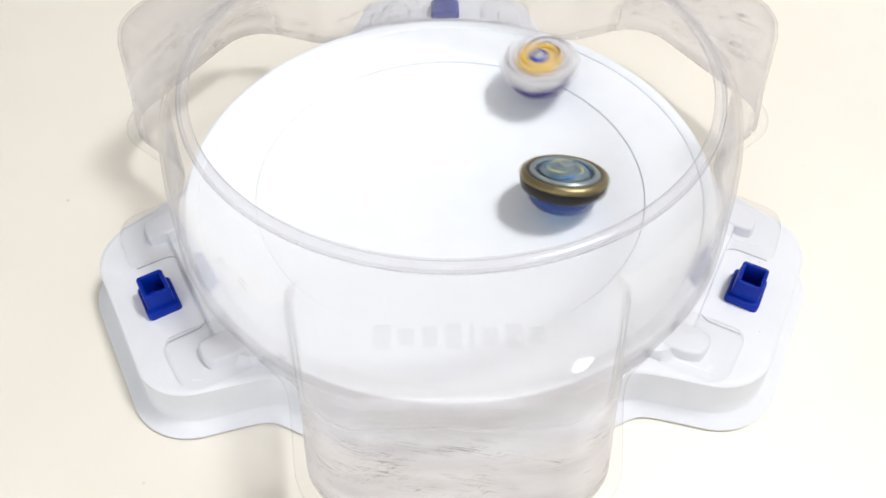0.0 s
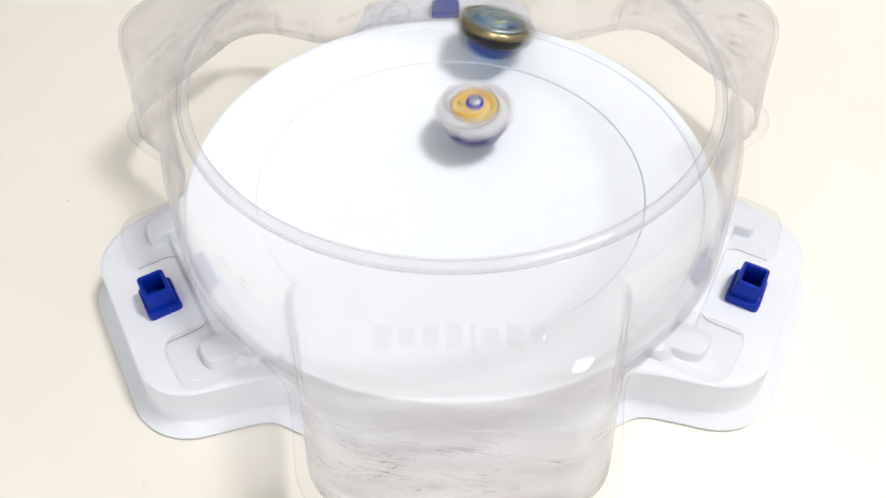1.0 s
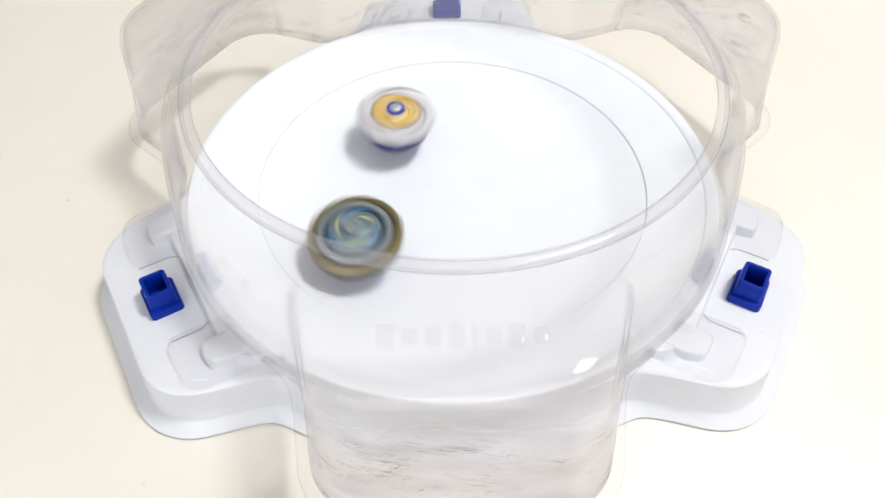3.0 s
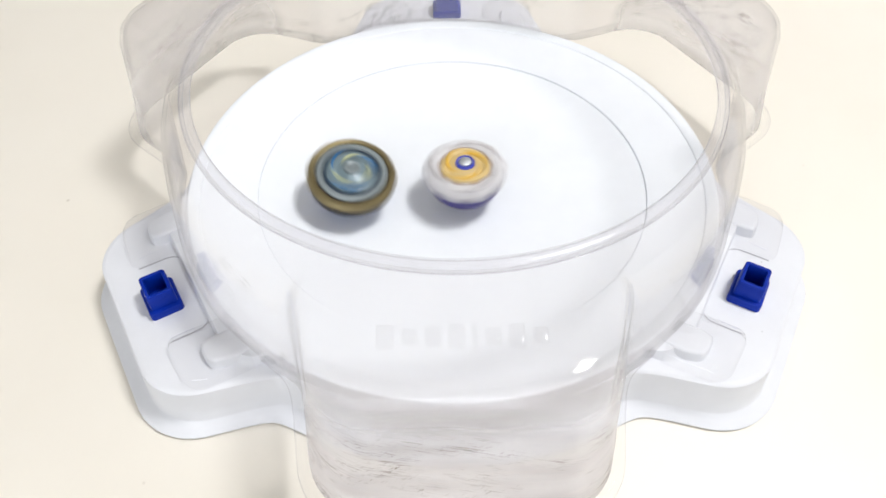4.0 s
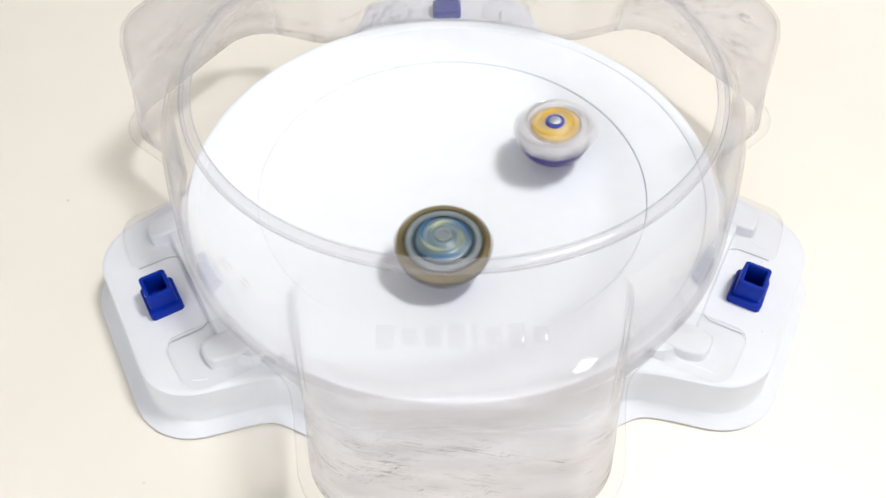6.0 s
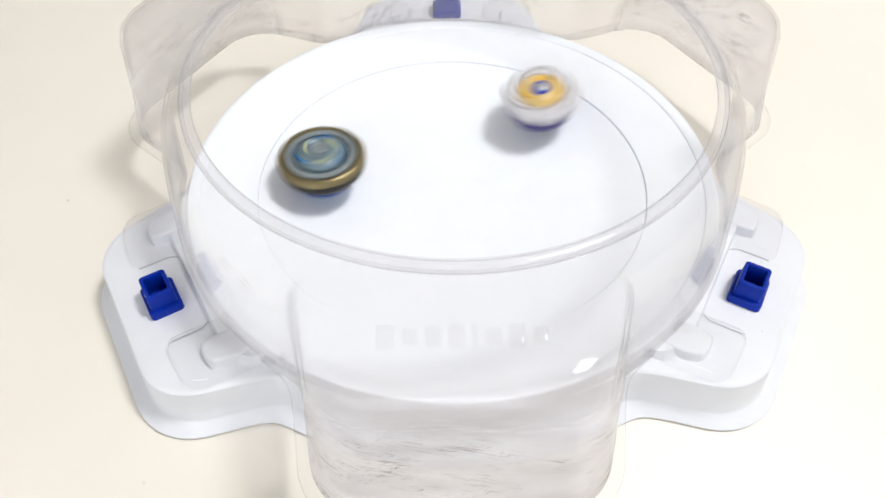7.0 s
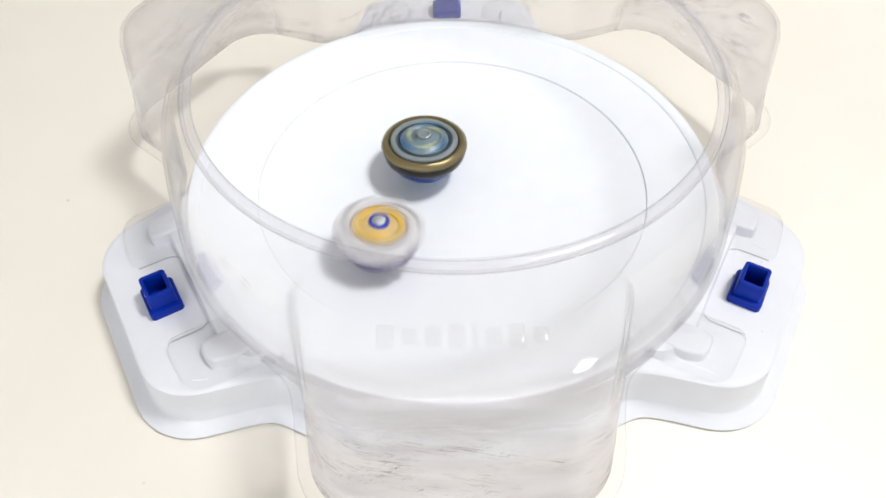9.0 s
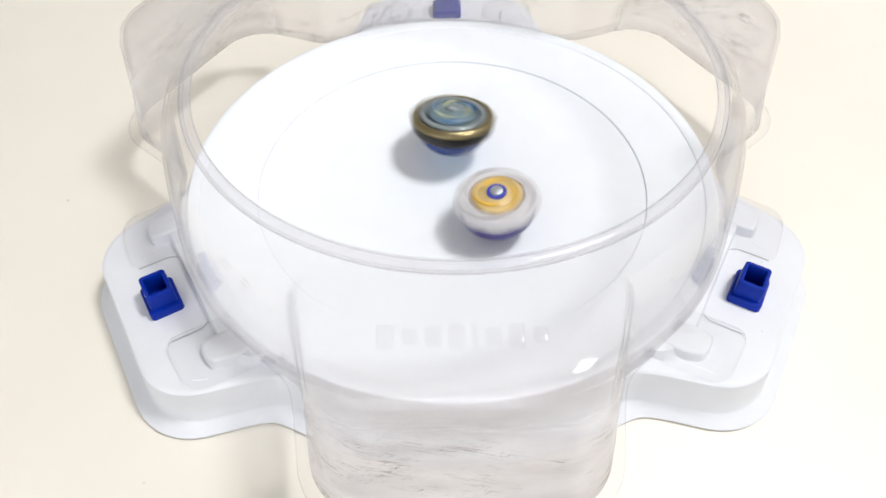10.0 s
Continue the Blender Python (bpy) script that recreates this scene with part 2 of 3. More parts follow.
slab("wall_east", (2.2, -2.2, FLOOR), (2.3, 2.2, PANEL.z + 0.02), PAINT, "plain white painted wall", "wall")
slab("wall_west", (-2.3, -2.2, FLOOR), (-2.2, 2.2, PANEL.z + 0.02), PAINT, "plain white painted wall", "wall")

panel = tagged(new("ceiling_light"), "square white glowing ceiling light panel", "lamp")
panel.location = PANEL
part("diffuser", box((-0.23, -0.23, -0.006), (0.23, 0.23, 0.010), 0.003), glow("lamp_diffuser", (1, 0.985, 0.955), 10.0), panel)
for s in (-1, 1):
    part("frame", box((-0.255, s * 0.244 - 0.011, -0.009), (0.255, s * 0.244 + 0.011, 0.02), 0.002), PAINT, panel)
    part("frame", box((s * 0.244 - 0.011, -0.232, -0.009), (s * 0.244 + 0.011, 0.232, 0.02), 0.002), PAINT, panel)

table = tagged(new("table"), "cream laminate table with a smooth matt top", "table")
part("tabletop", box((-0.9, -0.62, -0.03), (0.9, 0.98, 0.0), 0.006, 3), TABLE, table)
for x in (-0.82, 0.82):
    for y in (-0.54, 0.90):
        part("leg", box((x - 0.025, y - 0.025, FLOOR), (x + 0.025, y + 0.025, -0.03), 0.004), WHITE, table)


# ---- the stadium ----
N = 360
MM = 0.001


def reach(a, X, w, q, flare=0.0):
    """Distance from the centre to the outline of a rounded lobe, |y| < w and x < X with corner radius q, along angle a; flare widens its foot."""
    ca, sa = math.cos(a), abs(math.sin(a))
    if ca <= 0.02:
        return 0.0
    if flare:
        slant = math.sqrt(1 + flare * flare)
        cx, cy = X - q, w + flare * q - q * slant
        t = min(X / ca, (w + flare * X) / (sa + flare * ca))
        if math.atan2(cy, X) < math.atan2(sa, ca) < math.atan2(cy + q / slant, cx + q * flare / slant):
            d = ca * cx + sa * cy
            t = d + math.sqrt(max(0, d * d - (cx * cx + cy * cy - q * q)))
        return t
    t = min(X / ca, w / max(sa, 1e-6))
    x, y = t * ca, t * sa
    if x > X - q and y > w - q:
        cx, cy = X - q, w - q
        d = ca * cx + sa * cy
        disc = d * d - (cx * cx + cy * cy - q * q)
        if disc >= 0:
            t = d + math.sqrt(disc)
    return t


def smooth_max(a, b, k):
    return (a + b + math.sqrt((a - b) ** 2 + k * k)) / 2


def lobed_ring(first, c, zc, X=0.0, w=1.0, q=20.0, zx=None, k=8.0, flare=0.0):
    """A ring round the centre: a circle c at height zc with three lobes, the first at that angle, at height zx."""
    zx = zc if zx is None else zx
    pts = []
    for i in range(N):
        a = math.tau * i / N
        local = (a - radians(first) + math.pi / 3) % (math.tau / 3) - math.pi / 3
        t = reach(local, X, w, q, flare) if X else 0.0
        r = smooth_max(c, t, k) if t > c - 3 * k else c + (k * k) / (4 * (c - t)) if t else c
        s = min(1, max(0, (t - c + 4) / 12)) if t else 0
        s = s * s * (3 - 2 * s)
        z = zc + (zx - zc) * s
        pts.append((r * math.cos(a) * MM, r * math.sin(a) * MM, z * MM + UP))
    return pts


stadium = tagged(new("battle_stadium"), "white plastic battle-top stadium with a scuffed clear plastic cover", "toy stadium")
FOLD = (90, 210, 330)            # the three pads; the pockets lie between them

# dish with a groove round the playing field and a raised lip
bowl_profile = [(0.4, -21.0)]
for i in range(1, 23):
    r = i * 108.0 / 22
    bowl_profile.append((r, -21.0 + 13.0 * (r / 108) ** 2))
# a low step up at the field's edge and another below the lip
bowl_profile += [(108.05, -8.4), (108.3, -8.4), (108.5, -7.1), (108.7, -7.0), (109.6, -6.7)]
for i in range(1, 9):
    d = i * 28.2 / 8
    bowl_profile.append((109.6 + d, -6.64 + 0.23 * d - 0.0019 * d * d))
bowl_profile += [(138.0, -1.62), (138.2, -0.95), (138.4, -0.8), (141.5, -0.25), (143.6, 0.0), (144.4, -0.25), (144.7, -0.6)]


def floor_z(r):
    """Height of the dish over the table at radius r, in metres."""
    r = min(r / MM, 144)
    pts = bowl_profile
    for (r0, z0), (r1, z1) in zip(pts, pts[1:]):
        if r <= r1:
            return UP + MM * (z0 + (z1 - z0) * max(0, r - r0) / max(1e-6, r1 - r0))
    return UP


part("bowl", lathe([(r * MM, z * MM + UP) for r, z in bowl_profile], 240), WHITE, stadium, "smooth white concave playing dish with a fine ring line")

skirt = loft([
    lobed_ring(90, 144.7, -0.6),
    lobed_ring(90, 145.4, -1.8, 145.9, 58, 12, -1.8, k=2),
    lobed_ring(90, 145.9, -4.0, 147.2, 58, 12, -4.4, k=2),
    lobed_ring(90, 146.3, -6.0, 149.6, 58, 12, -6.4, k=3),
    lobed_ring(90, 146.5, -7.0, 152.5, 58, 12, -7.0, k=3),
    lobed_ring(90, 146.2, -7.2, 184.6, 50.6, 27, -7.0, k=8, flare=0.25),
    lobed_ring(90, 146.3, -7.6, 186.2, 52.2, 28, -7.3, k=8, flare=0.25),
    lobed_ring(90, 146.5, -8.4, 187.0, 53.0, 28, -8.2, k=8, flare=0.25),
    lobed_ring(90, 147.8, -20, 187.9, 53.6, 28.6, k=8, flare=0.25),
    lobed_ring(90, 148.8, -29.0, 188.7, 54.0, 29, k=8, flare=0.25),
    lobed_ring(90, 149.4, -29.9, 189.3, 54.4, 29, k=8, flare=0.25),
    lobed_ring(90, 154.0, -32.0, 192.8, 56.2, 31, k=7, flare=0.25),
    lobed_ring(90, 157.4, -33.3, 195.6, 57.5, 33, k=6, flare=0.25),
    lobed_ring(90, 158.4, -34.2, 196.6, 58.0, 33, k=6, flare=0.25),
    lobed_ring(90, 158.3, -35.0, 196.5, 57.9, 33, k=6, flare=0.25),
    lobed_ring(90, 157.0, -35.1, 195.2, 56.6, 33, k=6, flare=0.25),
    lobed_ring(90, 157.0, -36.0, 195.2, 56.6, 33, k=6, flare=0.25),
])
part("base_shell", skirt, PAD_WHITE_DIM, stadium, "white plastic base skirt with three flat corner pads")

# clear cover: rim, shoulder, three pockets, flange
rim = loft([
    lobed_ring(30, 126.6, 70.4),
    lobed_ring(30, 124.6, 70.2),
    lobed_ring(30, 124.2, 73.8),
    lobed_ring(30, 124.9, 75.0),
    lobed_ring(30, 127.4, 75.2),
    lobed_ring(30, 128.9, 74.4),
    lobed_ring(30, 129.4, 72.4),
    lobed_ring(30, 129.0, 70.6),
    lobed_ring(30, 126.6, 70.4),
])
part("rim", rim, CLEAR_RIM, stadium, "thick rounded clear plastic rim")
# two added tinted beads imitate the dark lines that refraction draws
for r, z, half in ((129.5, 71.2, 0.35), (124.1, 72.4, 0.22)):
    part("rim_dark_line", loft([lobed_ring(30, r + half * math.cos(a), z + half * math.sin(a)) for a in [math.tau * k / 6 for k in range(7)]]), CLEAR_LINE, stadium, "added thin bead imitating a dark refraction line of the rim")
cover_rings = [
    lobed_ring(30, 127.6, 70.9),
    lobed_ring(30, 129.4, 70.0),
    lobed_ring(30, 131, 68.4, 142, 49.5, 20, 69.4, k=10, flare=0.2),
    lobed_ring(30, 134, 65.2, 157, 50.2, 22, 68.5, k=10, flare=0.2),
    lobed_ring(30, 136.5, 62, 168, 50.6, 23, 67.3, k=9, flare=0.21),
    lobed_ring(30, 138.5, 58, 174.5, 51.2, 24, 65.2, k=9, flare=0.22),
    lobed_ring(30, 140, 54, 178.5, 52, 25, 61.4, k=8, flare=0.22),
    lobed_ring(30, 141.5, 48, 180.8, 52.8, 25, 55, k=8, flare=0.22),
    lobed_ring(30, 143.5, 36, 182.8, 54.2, 26, 38, k=7, flare=0.21),
    lobed_ring(30, 145, 22, 185, 55.6, 26, 20, k=7, flare=0.19),
    lobed_ring(30, 146.5, 8, 187.6, 57, 27, 8, k=7, flare=0.17),
    lobed_ring(30, 147.4, -4.6, 190, 58, 27, -5.0, k=7, flare=0.16),
]
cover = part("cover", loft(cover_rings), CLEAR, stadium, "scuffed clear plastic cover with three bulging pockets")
thick = cover.modifiers.new("wall", "SOLIDIFY")
thick.thickness, thick.offset = 0.0016, -1
flange = part("flange", loft([lobed_ring(30, 147.6, -4.9, 190.3, 58.3, 27, -4.9, k=7, flare=0.16), lobed_ring(30, 148.4, -5.0, 196.2, 63.6, 31, -4.9, k=9, flare=0.16)]), CLEAR_FLANGE, stadium, "thin clear plastic foot flange")
thin = flange.modifiers.new("wall", "SOLIDIFY")
thin.thickness, thin.offset = 0.0005, -1


way_out = lobed_ring(30, 148.4, -5.0, 196.2, 63.6, 31, -4.9, k=9, flare=0.16)
hem = []
for o, up in ((0.0, 0.0), (0.0003, 0.0002), (0.0003, 0.0005), (0.0, 0.0007), (-0.0002, 0.0004), (0.0, 0.0)):
    hem.append([(px * (1 + o / math.hypot(px, py)), py * (1 + o / math.hypot(px, py)), pz + up) for px, py, pz in way_out])
part("flange_hem", loft(hem), CLEAR_HEM, stadium, "fine edge of the clear flange")


def pad_part(name, bm, material, deg, label=""):
    ob = part(name, bm, material, stadium, label)
    ob.matrix_basis = pose(0, 0, UP, 0, 0, deg)
    return ob


def socket():
    """Hollow square peg on a wider foot."""
    def ring(hx, hy, z, q):
        pts = []
        for sx, sy, a0 in ((1, 1, 0), (-1, 1, 90), (-1, -1, 180), (1, -1, 270)):
            for j in range(5):
                a = radians(a0 + j * 22.5)
                pts.append(((166 + sx * (hx - q) + q * math.cos(a)) * MM, (sy * (hy - q) + q * math.sin(a)) * MM, z * MM))
        return pts
    return loft([ring(8.1, 9.8, -7, 2.0), ring(8.1, 9.8, -3.4, 2.0), ring(7.7, 9.4, -2.6, 1.8), ring(6.5, 7.6, -2.5, 1.5), ring(6.3, 7.4, 6.4, 1.5),
                 ring(6.0, 7.1, 7.0, 1.4), ring(4.7, 5.7, 7.0, 0.9), ring(4.4, 5.4, 6.4, 0.8), ring(4.3, 5.3, -4, 0.8)], True, False, True)


def block(s):
    """Low moulded block that grows out of the dish lip, with sloped sides and a soft top edge."""
    line = []
    for k in range(7):
        y = 35.8 + k * 17.2 / 6
        line.append((math.sqrt(145.0 ** 2 - y * y), y))
    line += [(150, 52.4), (155.6, 50.9), (158.2, 49.2), (159.6, 45), (159.8, 40), (158.8, 36.8), (156, 35.8), (150, 35.6)]
    rings = []
    for inset, z in ((-0.5, -7.8), (0, -7.0), (0.5, -2.4), (0.9, -1.5), (1.6, -1.0), (2.6, -0.8)):
        k = 1 - inset / 9
        rings.append([((143 + (px - 143) * (1 - inset / 17)) * MM, s * (44 + (py - 44) * k) * MM, z * MM) for px, py in line])
    return loft(rings if s < 0 else [r[::-1] for r in rings], True, False, True)


def lug(s):
    """Hollow clear lug of the cover with rounded outer corners, on one side of a peg."""
    line = [(141, 58.8), (151, 58.8), (158, 58.2)]
    line += [(161.5 + 11 * math.cos(radians(a)), 47.2 + 11 * math.sin(radians(a))) for a in (75, 60, 45, 30, 15, 0)]
    line += [(173.0, 40), (173.4, 33)]
    line += [(169.4 + 4 * math.cos(radians(a)), 30.4 - 4 * math.sin(radians(a))) for a in (10, 40, 70, 90)]
    line += [(160, 26.4), (150, 27), (141, 28)]
    rings = []
    for inset, z in ((0, -7.1), (0.7, -2.4), (1.1, -1.2), (1.9, -0.3), (3.2, 0.1)):
        kx, ky = 1 - inset / 17, 1 - inset / 17
        rings.append([((141 + (px - 141) * kx) * MM, s * (43 + (py - 43) * ky) * MM, z * MM) for px, py in line])
    return loft(rings if s > 0 else [r[::-1] for r in rings], True, False, True)


for deg in FOLD:
    pad_part("peg", socket(), BLUE, deg, "hollow royal blue plastic peg")
    for s in (-1, 1):
        pad_part("block", block(s), PAD_WHITE_DIM, deg, "low white moulded block")
        pad_part("lug", lug(s), CLEAR_CLEAN, deg, "clear plastic cover lug on the pad")


def ledge():
    """White shelf between the dish's lip and the pad's middle."""
    rings = []
    for i in range(25):
        y = -37 + i * 74 / 24
        inner = math.sqrt(144.6 ** 2 - y * y)
        rings.append([(px * MM, y * MM, z * MM) for px, z in ((inner, -7.6), (inner, -1.5), (149.2, -1.7), (149.9, -2.1), (150.2, -2.8), (150.8, -7.6))])
    return loft(rings, True, True, True)


for deg in FOLD:
    pad_part("ledge", ledge(), PAD_WHITE_DIM, deg, "white shelf along the dish lip")


def foot_edge():
    """Rounded edge of the cover's foot plate, running round three sides of a peg."""
    way = [(170.5, -25.5)]
    for cx, cy, a0 in ((156.5, -18.5, 270), (156.5, 18.5, 180)):
        for j in range(7):
            a = radians(a0 - j * 15)
            way.append((cx + 7 * math.cos(a), cy + 7 * math.sin(a)))
    way.append((170.5, 25.5))
    rings = []
    for i, (px, py) in enumerate(way):
        x0, y0 = way[max(0, i - 1)]
        x1, y1 = way[min(len(way) - 1, i + 1)]
        n = math.hypot(x1 - x0, y1 - y0)
        nx, ny = (y1 - y0) / n, -(x1 - x0) / n
        rings.append([((px + o * nx) * MM, (py + o * ny) * MM, z * MM) for o, z in ((-0.3, -7.2), (-0.26, -6.6), (0, -6.4), (0.26, -6.6), (0.3, -7.2))])
    return loft(rings, True, True, True)


for deg in FOLD:
    pad_part("foot_edge", foot_edge(), SHADED_EDGE, deg, "thin plate edge round the peg, tinted dark for its shadowed gap")

# raised bars where the maker's mark is moulded
x = -31.0
for wide, tall in ((6.4, 9), (5.6, 6), (5.4, 7.5), (5.8, 9), (1.8, 9), (5.6, 6), (5.8, 9), (5.6, 6)):
    bar = part("moulded_mark", box((x * MM, -tall / 2 * MM, -0.0012), ((x + wide) * MM, tall / 2 * MM, 0.0006), 0.0008, 3, 1.0, True), CLEAR_MARK, stadium, "raised clear moulded mark")
    bar.matrix_basis = pose(0, -0.1535, 0.0665 + UP, 12, 0, 0)
    x += wide + 2.8


# ---- the two spinning tops ----
def ripple(count, depth, phase=0.0, skew=0.0):
    def wave(a, r, z):
        s = 0.5 + 0.5 * math.sin(count * (a + skew * z / MM) + phase)
        return r - depth * MM * s * s
    return wave


def arc_ridge(r0, r1, a0, a1, z, high, steps=14):
    """A raised curved blade between two radii and two angles."""
    rings = []
    for i in range(steps + 1):
        f = i / steps
        a, r = a0 + (a1 - a0) * f, r0 + (r1 - r0) * f
        w = 1.3 * MM * math.sin(math.pi * (0.08 + 0.84 * f))
        rings.append([((r + o * w) * math.cos(a), (r + o * w) * math.sin(a), tall(z / MM) * MM + high * u) for o, u in ((-1, -0.6), (-0.6, 0.8), (0, 1), (0.6, 0.8), (1, -0.6))])
    return loft(rings, True, True, True)


def tall(z):
    """Height in mm over the tip: the driver and disc are slender, the layers above flatter."""
    return z * 1.22 if z < 18 else 21.96 + (z - 18) * 1.1


def mm(profile):
    return [(r * MM, tall(z) * MM) for r, z in profile]


def gold_top():
    top = tagged(new("spinning_top"), "gold-rimmed spinning top with a grey-blue face, spinning in the bowl", "spinning top", "battle tops")
    part("tip", lathe(mm([(0.4, 0), (1.8, 0.5), (3.0, 1.6), (7.0, 2.4), (10.6, 3.6), (12.2, 5.4)])), CYAN, top, "cyan plastic tip")
    part("driver", lathe(mm([(11.4, 4.2), (15.4, 5.6), (18.0, 8.0), (19.6, 10.8), (20.0, 12.6), (19.0, 13.2)]), 72, ripple(6, 0.8)), NAVY, top, "deep blue plastic driver")
    part("disc", lathe(mm([(17.6, 12.2), (21.4, 12.7), (23.3, 14.2), (24.0, 16.4), (23.9, 18.2), (22.4, 18.8)]), 72, ripple(5, 0.6)), DARK, top, "dark metal weight disc")
    part("ring", lathe(mm([(21.6, 18.1), (23.6, 18.3), (24.6, 19.2), (24.6, 20.1), (23.7, 21.3), (22.2, 22.1), (20.6, 21.8), (19.8, 20.8)]), 108, ripple(9, 0.9, 0.4)), GOLD, top, "worn gold attack ring")
    part("groove", lathe(mm([(21.0, 19.8), (19.9, 21.2), (18.9, 21.2), (17.6, 20.4)])), DARK, top)
    part("face_rim", lathe(mm([(19.2, 20.2), (19.1, 22.0), (18.3, 22.7), (16.4, 22.7), (15.7, 21.8)])), GREY, top, "silver grey face rim")
    part("face", lathe(mm([(13.9, 21.0), (13.6, 22.4), (12.6, 22.7), (11.6, 23.6), (9.8, 24.2), (8.6, 23.6), (6.6, 24.0), (5.0, 24.8), (0.4, 24.9)])), TEAL, top, "grey-blue ringed face")
    part("inner_groove", lathe(mm([(15.9, 20.6), (15.5, 21.6), (14.4, 21.7), (13.4, 20.8)])), SLATE, top)
    for i in range(3):
        a = i * math.tau / 3
        part("blade", arc_ridge(13.6 * MM, 9.0 * MM, a, a + 1.5, 23.2 * MM, 1.0 * MM), SKY, top, "bright blue curved blade")
        part("accent", arc_ridge(10.6 * MM, 7.4 * MM, a + 1.3, a + 2.4, 24.0 * MM, 0.8 * MM), PALE, top, "pale yellow-green accent")
    part("cap", lathe(mm([(4.4, 24.2), (4.2, 26.0), (3.6, 26.4), (2.6, 26.2), (2.3, 25.6), (0.3, 25.5)])), GREY, top, "grey centre cap")
    return top


def white_top():
    top = tagged(new("spinning_top"), "milky white spinning top with an amber centre, spinning in the bowl", "spinning top", "battle tops")
    part("tip", lathe(mm([(0.4, 0), (2.0, 0.5), (3.4, 2.4), (5.2, 4.0), (9.0, 5.2), (11.5, 6.4)])), PURPLE, top, "purple plastic tip")
    part("driver", lathe(mm([(10.6, 5.0), (14.6, 6.6), (18.2, 9.4), (20.4, 12.8), (20.6, 15.0), (19.6, 15.8)]), 72, ripple(6, 0.8)), PURPLE, top, "purple plastic driver")
    part("ring", lathe(mm([(16.5, 15.0), (20.8, 15.8), (23.2, 17.6), (24.0, 19.6), (23.2, 21.6), (20.4, 23.2), (17.6, 23.6), (15.4, 22.8), (14.0, 21.6)]), 135, ripple(9, 4.2, 0.2)), MILK, top, "milky white three-winged attack ring")
    for i in range(3):
        a = i * math.tau / 3 + 0.5
        part("wing_ridge", arc_ridge(20.6 * MM, 16.0 * MM, a, a + 1.4, 23.2 * MM, 0.9 * MM), PEARL, top, "pearl grey curved ridge")
    part("layer", lathe(mm([(14.6, 19.8), (14.2, 22.6), (13.2, 23.8), (11.4, 24.2), (10.2, 23.4), (9.0, 23.6), (7.4, 24.6), (5.8, 24.8), (4.8, 24.2)]), 72, ripple(3, 0.8)), PEACH, top, "peach and amber centre layer")
    part("layer_edge", lathe(mm([(15.5, 21.4), (15.3, 22.9), (14.8, 23.3), (14.2, 22.7), (14.0, 21.6)]), 72, ripple(3, 0.7)), TAN, top, "thin brown edge of the centre layer")
    for i in range(3):
        a = i * math.tau / 3
        part("amber_blade", arc_ridge(12.4 * MM, 7.6 * MM, a, a + 1.7, 24.0 * MM, 1.1 * MM), AMBER, top, "amber yellow curved blade")
    part("collar", lathe(mm([(5.4, 23.8), (5.2, 25.6), (4.8, 26.0), (4.0, 25.9), (3.7, 25.2)])), INDIGO, top, "indigo blue collar")
    part("bolt", lathe(mm([(3.8, 24.8), (3.6, 26.1), (2.9, 26.5), (0.3, 26.6)]), 24, ripple(6, 0.4)), CHROME, top, "bright metal centre bolt")
    return top


GOLD_TOP = gold_top()
WHITE_TOP = white_top()


def spun(rows, spin, count=300):
    """Rows at every thirtieth of a second: tip in mm, lean in degrees to +x and +y, hop in mm, and the turn about the axis."""
    ts = [r[0] for r in rows]
    made = []
    for i in range(count + 1):
        t = i / 30
        k = max(1, min(len(rows) - 1, next((j for j, s in enumerate(ts) if s >= t - 1e-6), len(rows) - 1)))
        a, b = rows[k - 1], rows[k]
        p0, p3 = rows[max(0, k - 2)], rows[min(len(rows) - 1, k + 1)]
        h = b[0] - a[0]
        f = min(1, max(0, (t - a[0]) / h))
        vals = []
        for c in range(1, 6):
            ma = (b[c] - p0[c]) / (b[0] - p0[0]) * h
            mb = (p3[c] - a[c]) / (p3[0] - a[0]) * h
            f2, f3 = f * f, f * f * f
            vals.append((2 * f3 - 3 * f2 + 1) * a[c] + (f3 - 2 * f2 + f) * ma + (3 * f2 - 2 * f3) * b[c] + (f3 - f2) * mb)
        x, y, lx, ly, hop = vals
        axis = Vector((math.tan(radians(lx)), math.tan(radians(ly)), 1)).normalized()
        z = floor_z(math.hypot(x, y) * MM)
        lift = 1.8 * MM * (1 - axis.z) + max(0, hop) * MM
        turn = Vector((0, 0, 1)).rotation_difference(axis).to_matrix().to_4x4()
        made.append((t, Matrix.Translation((x * MM, y * MM, z + lift + 0.0002)) @ turn @ Matrix.Rotation(radians(spin * i), 4, "Z")))
    return made


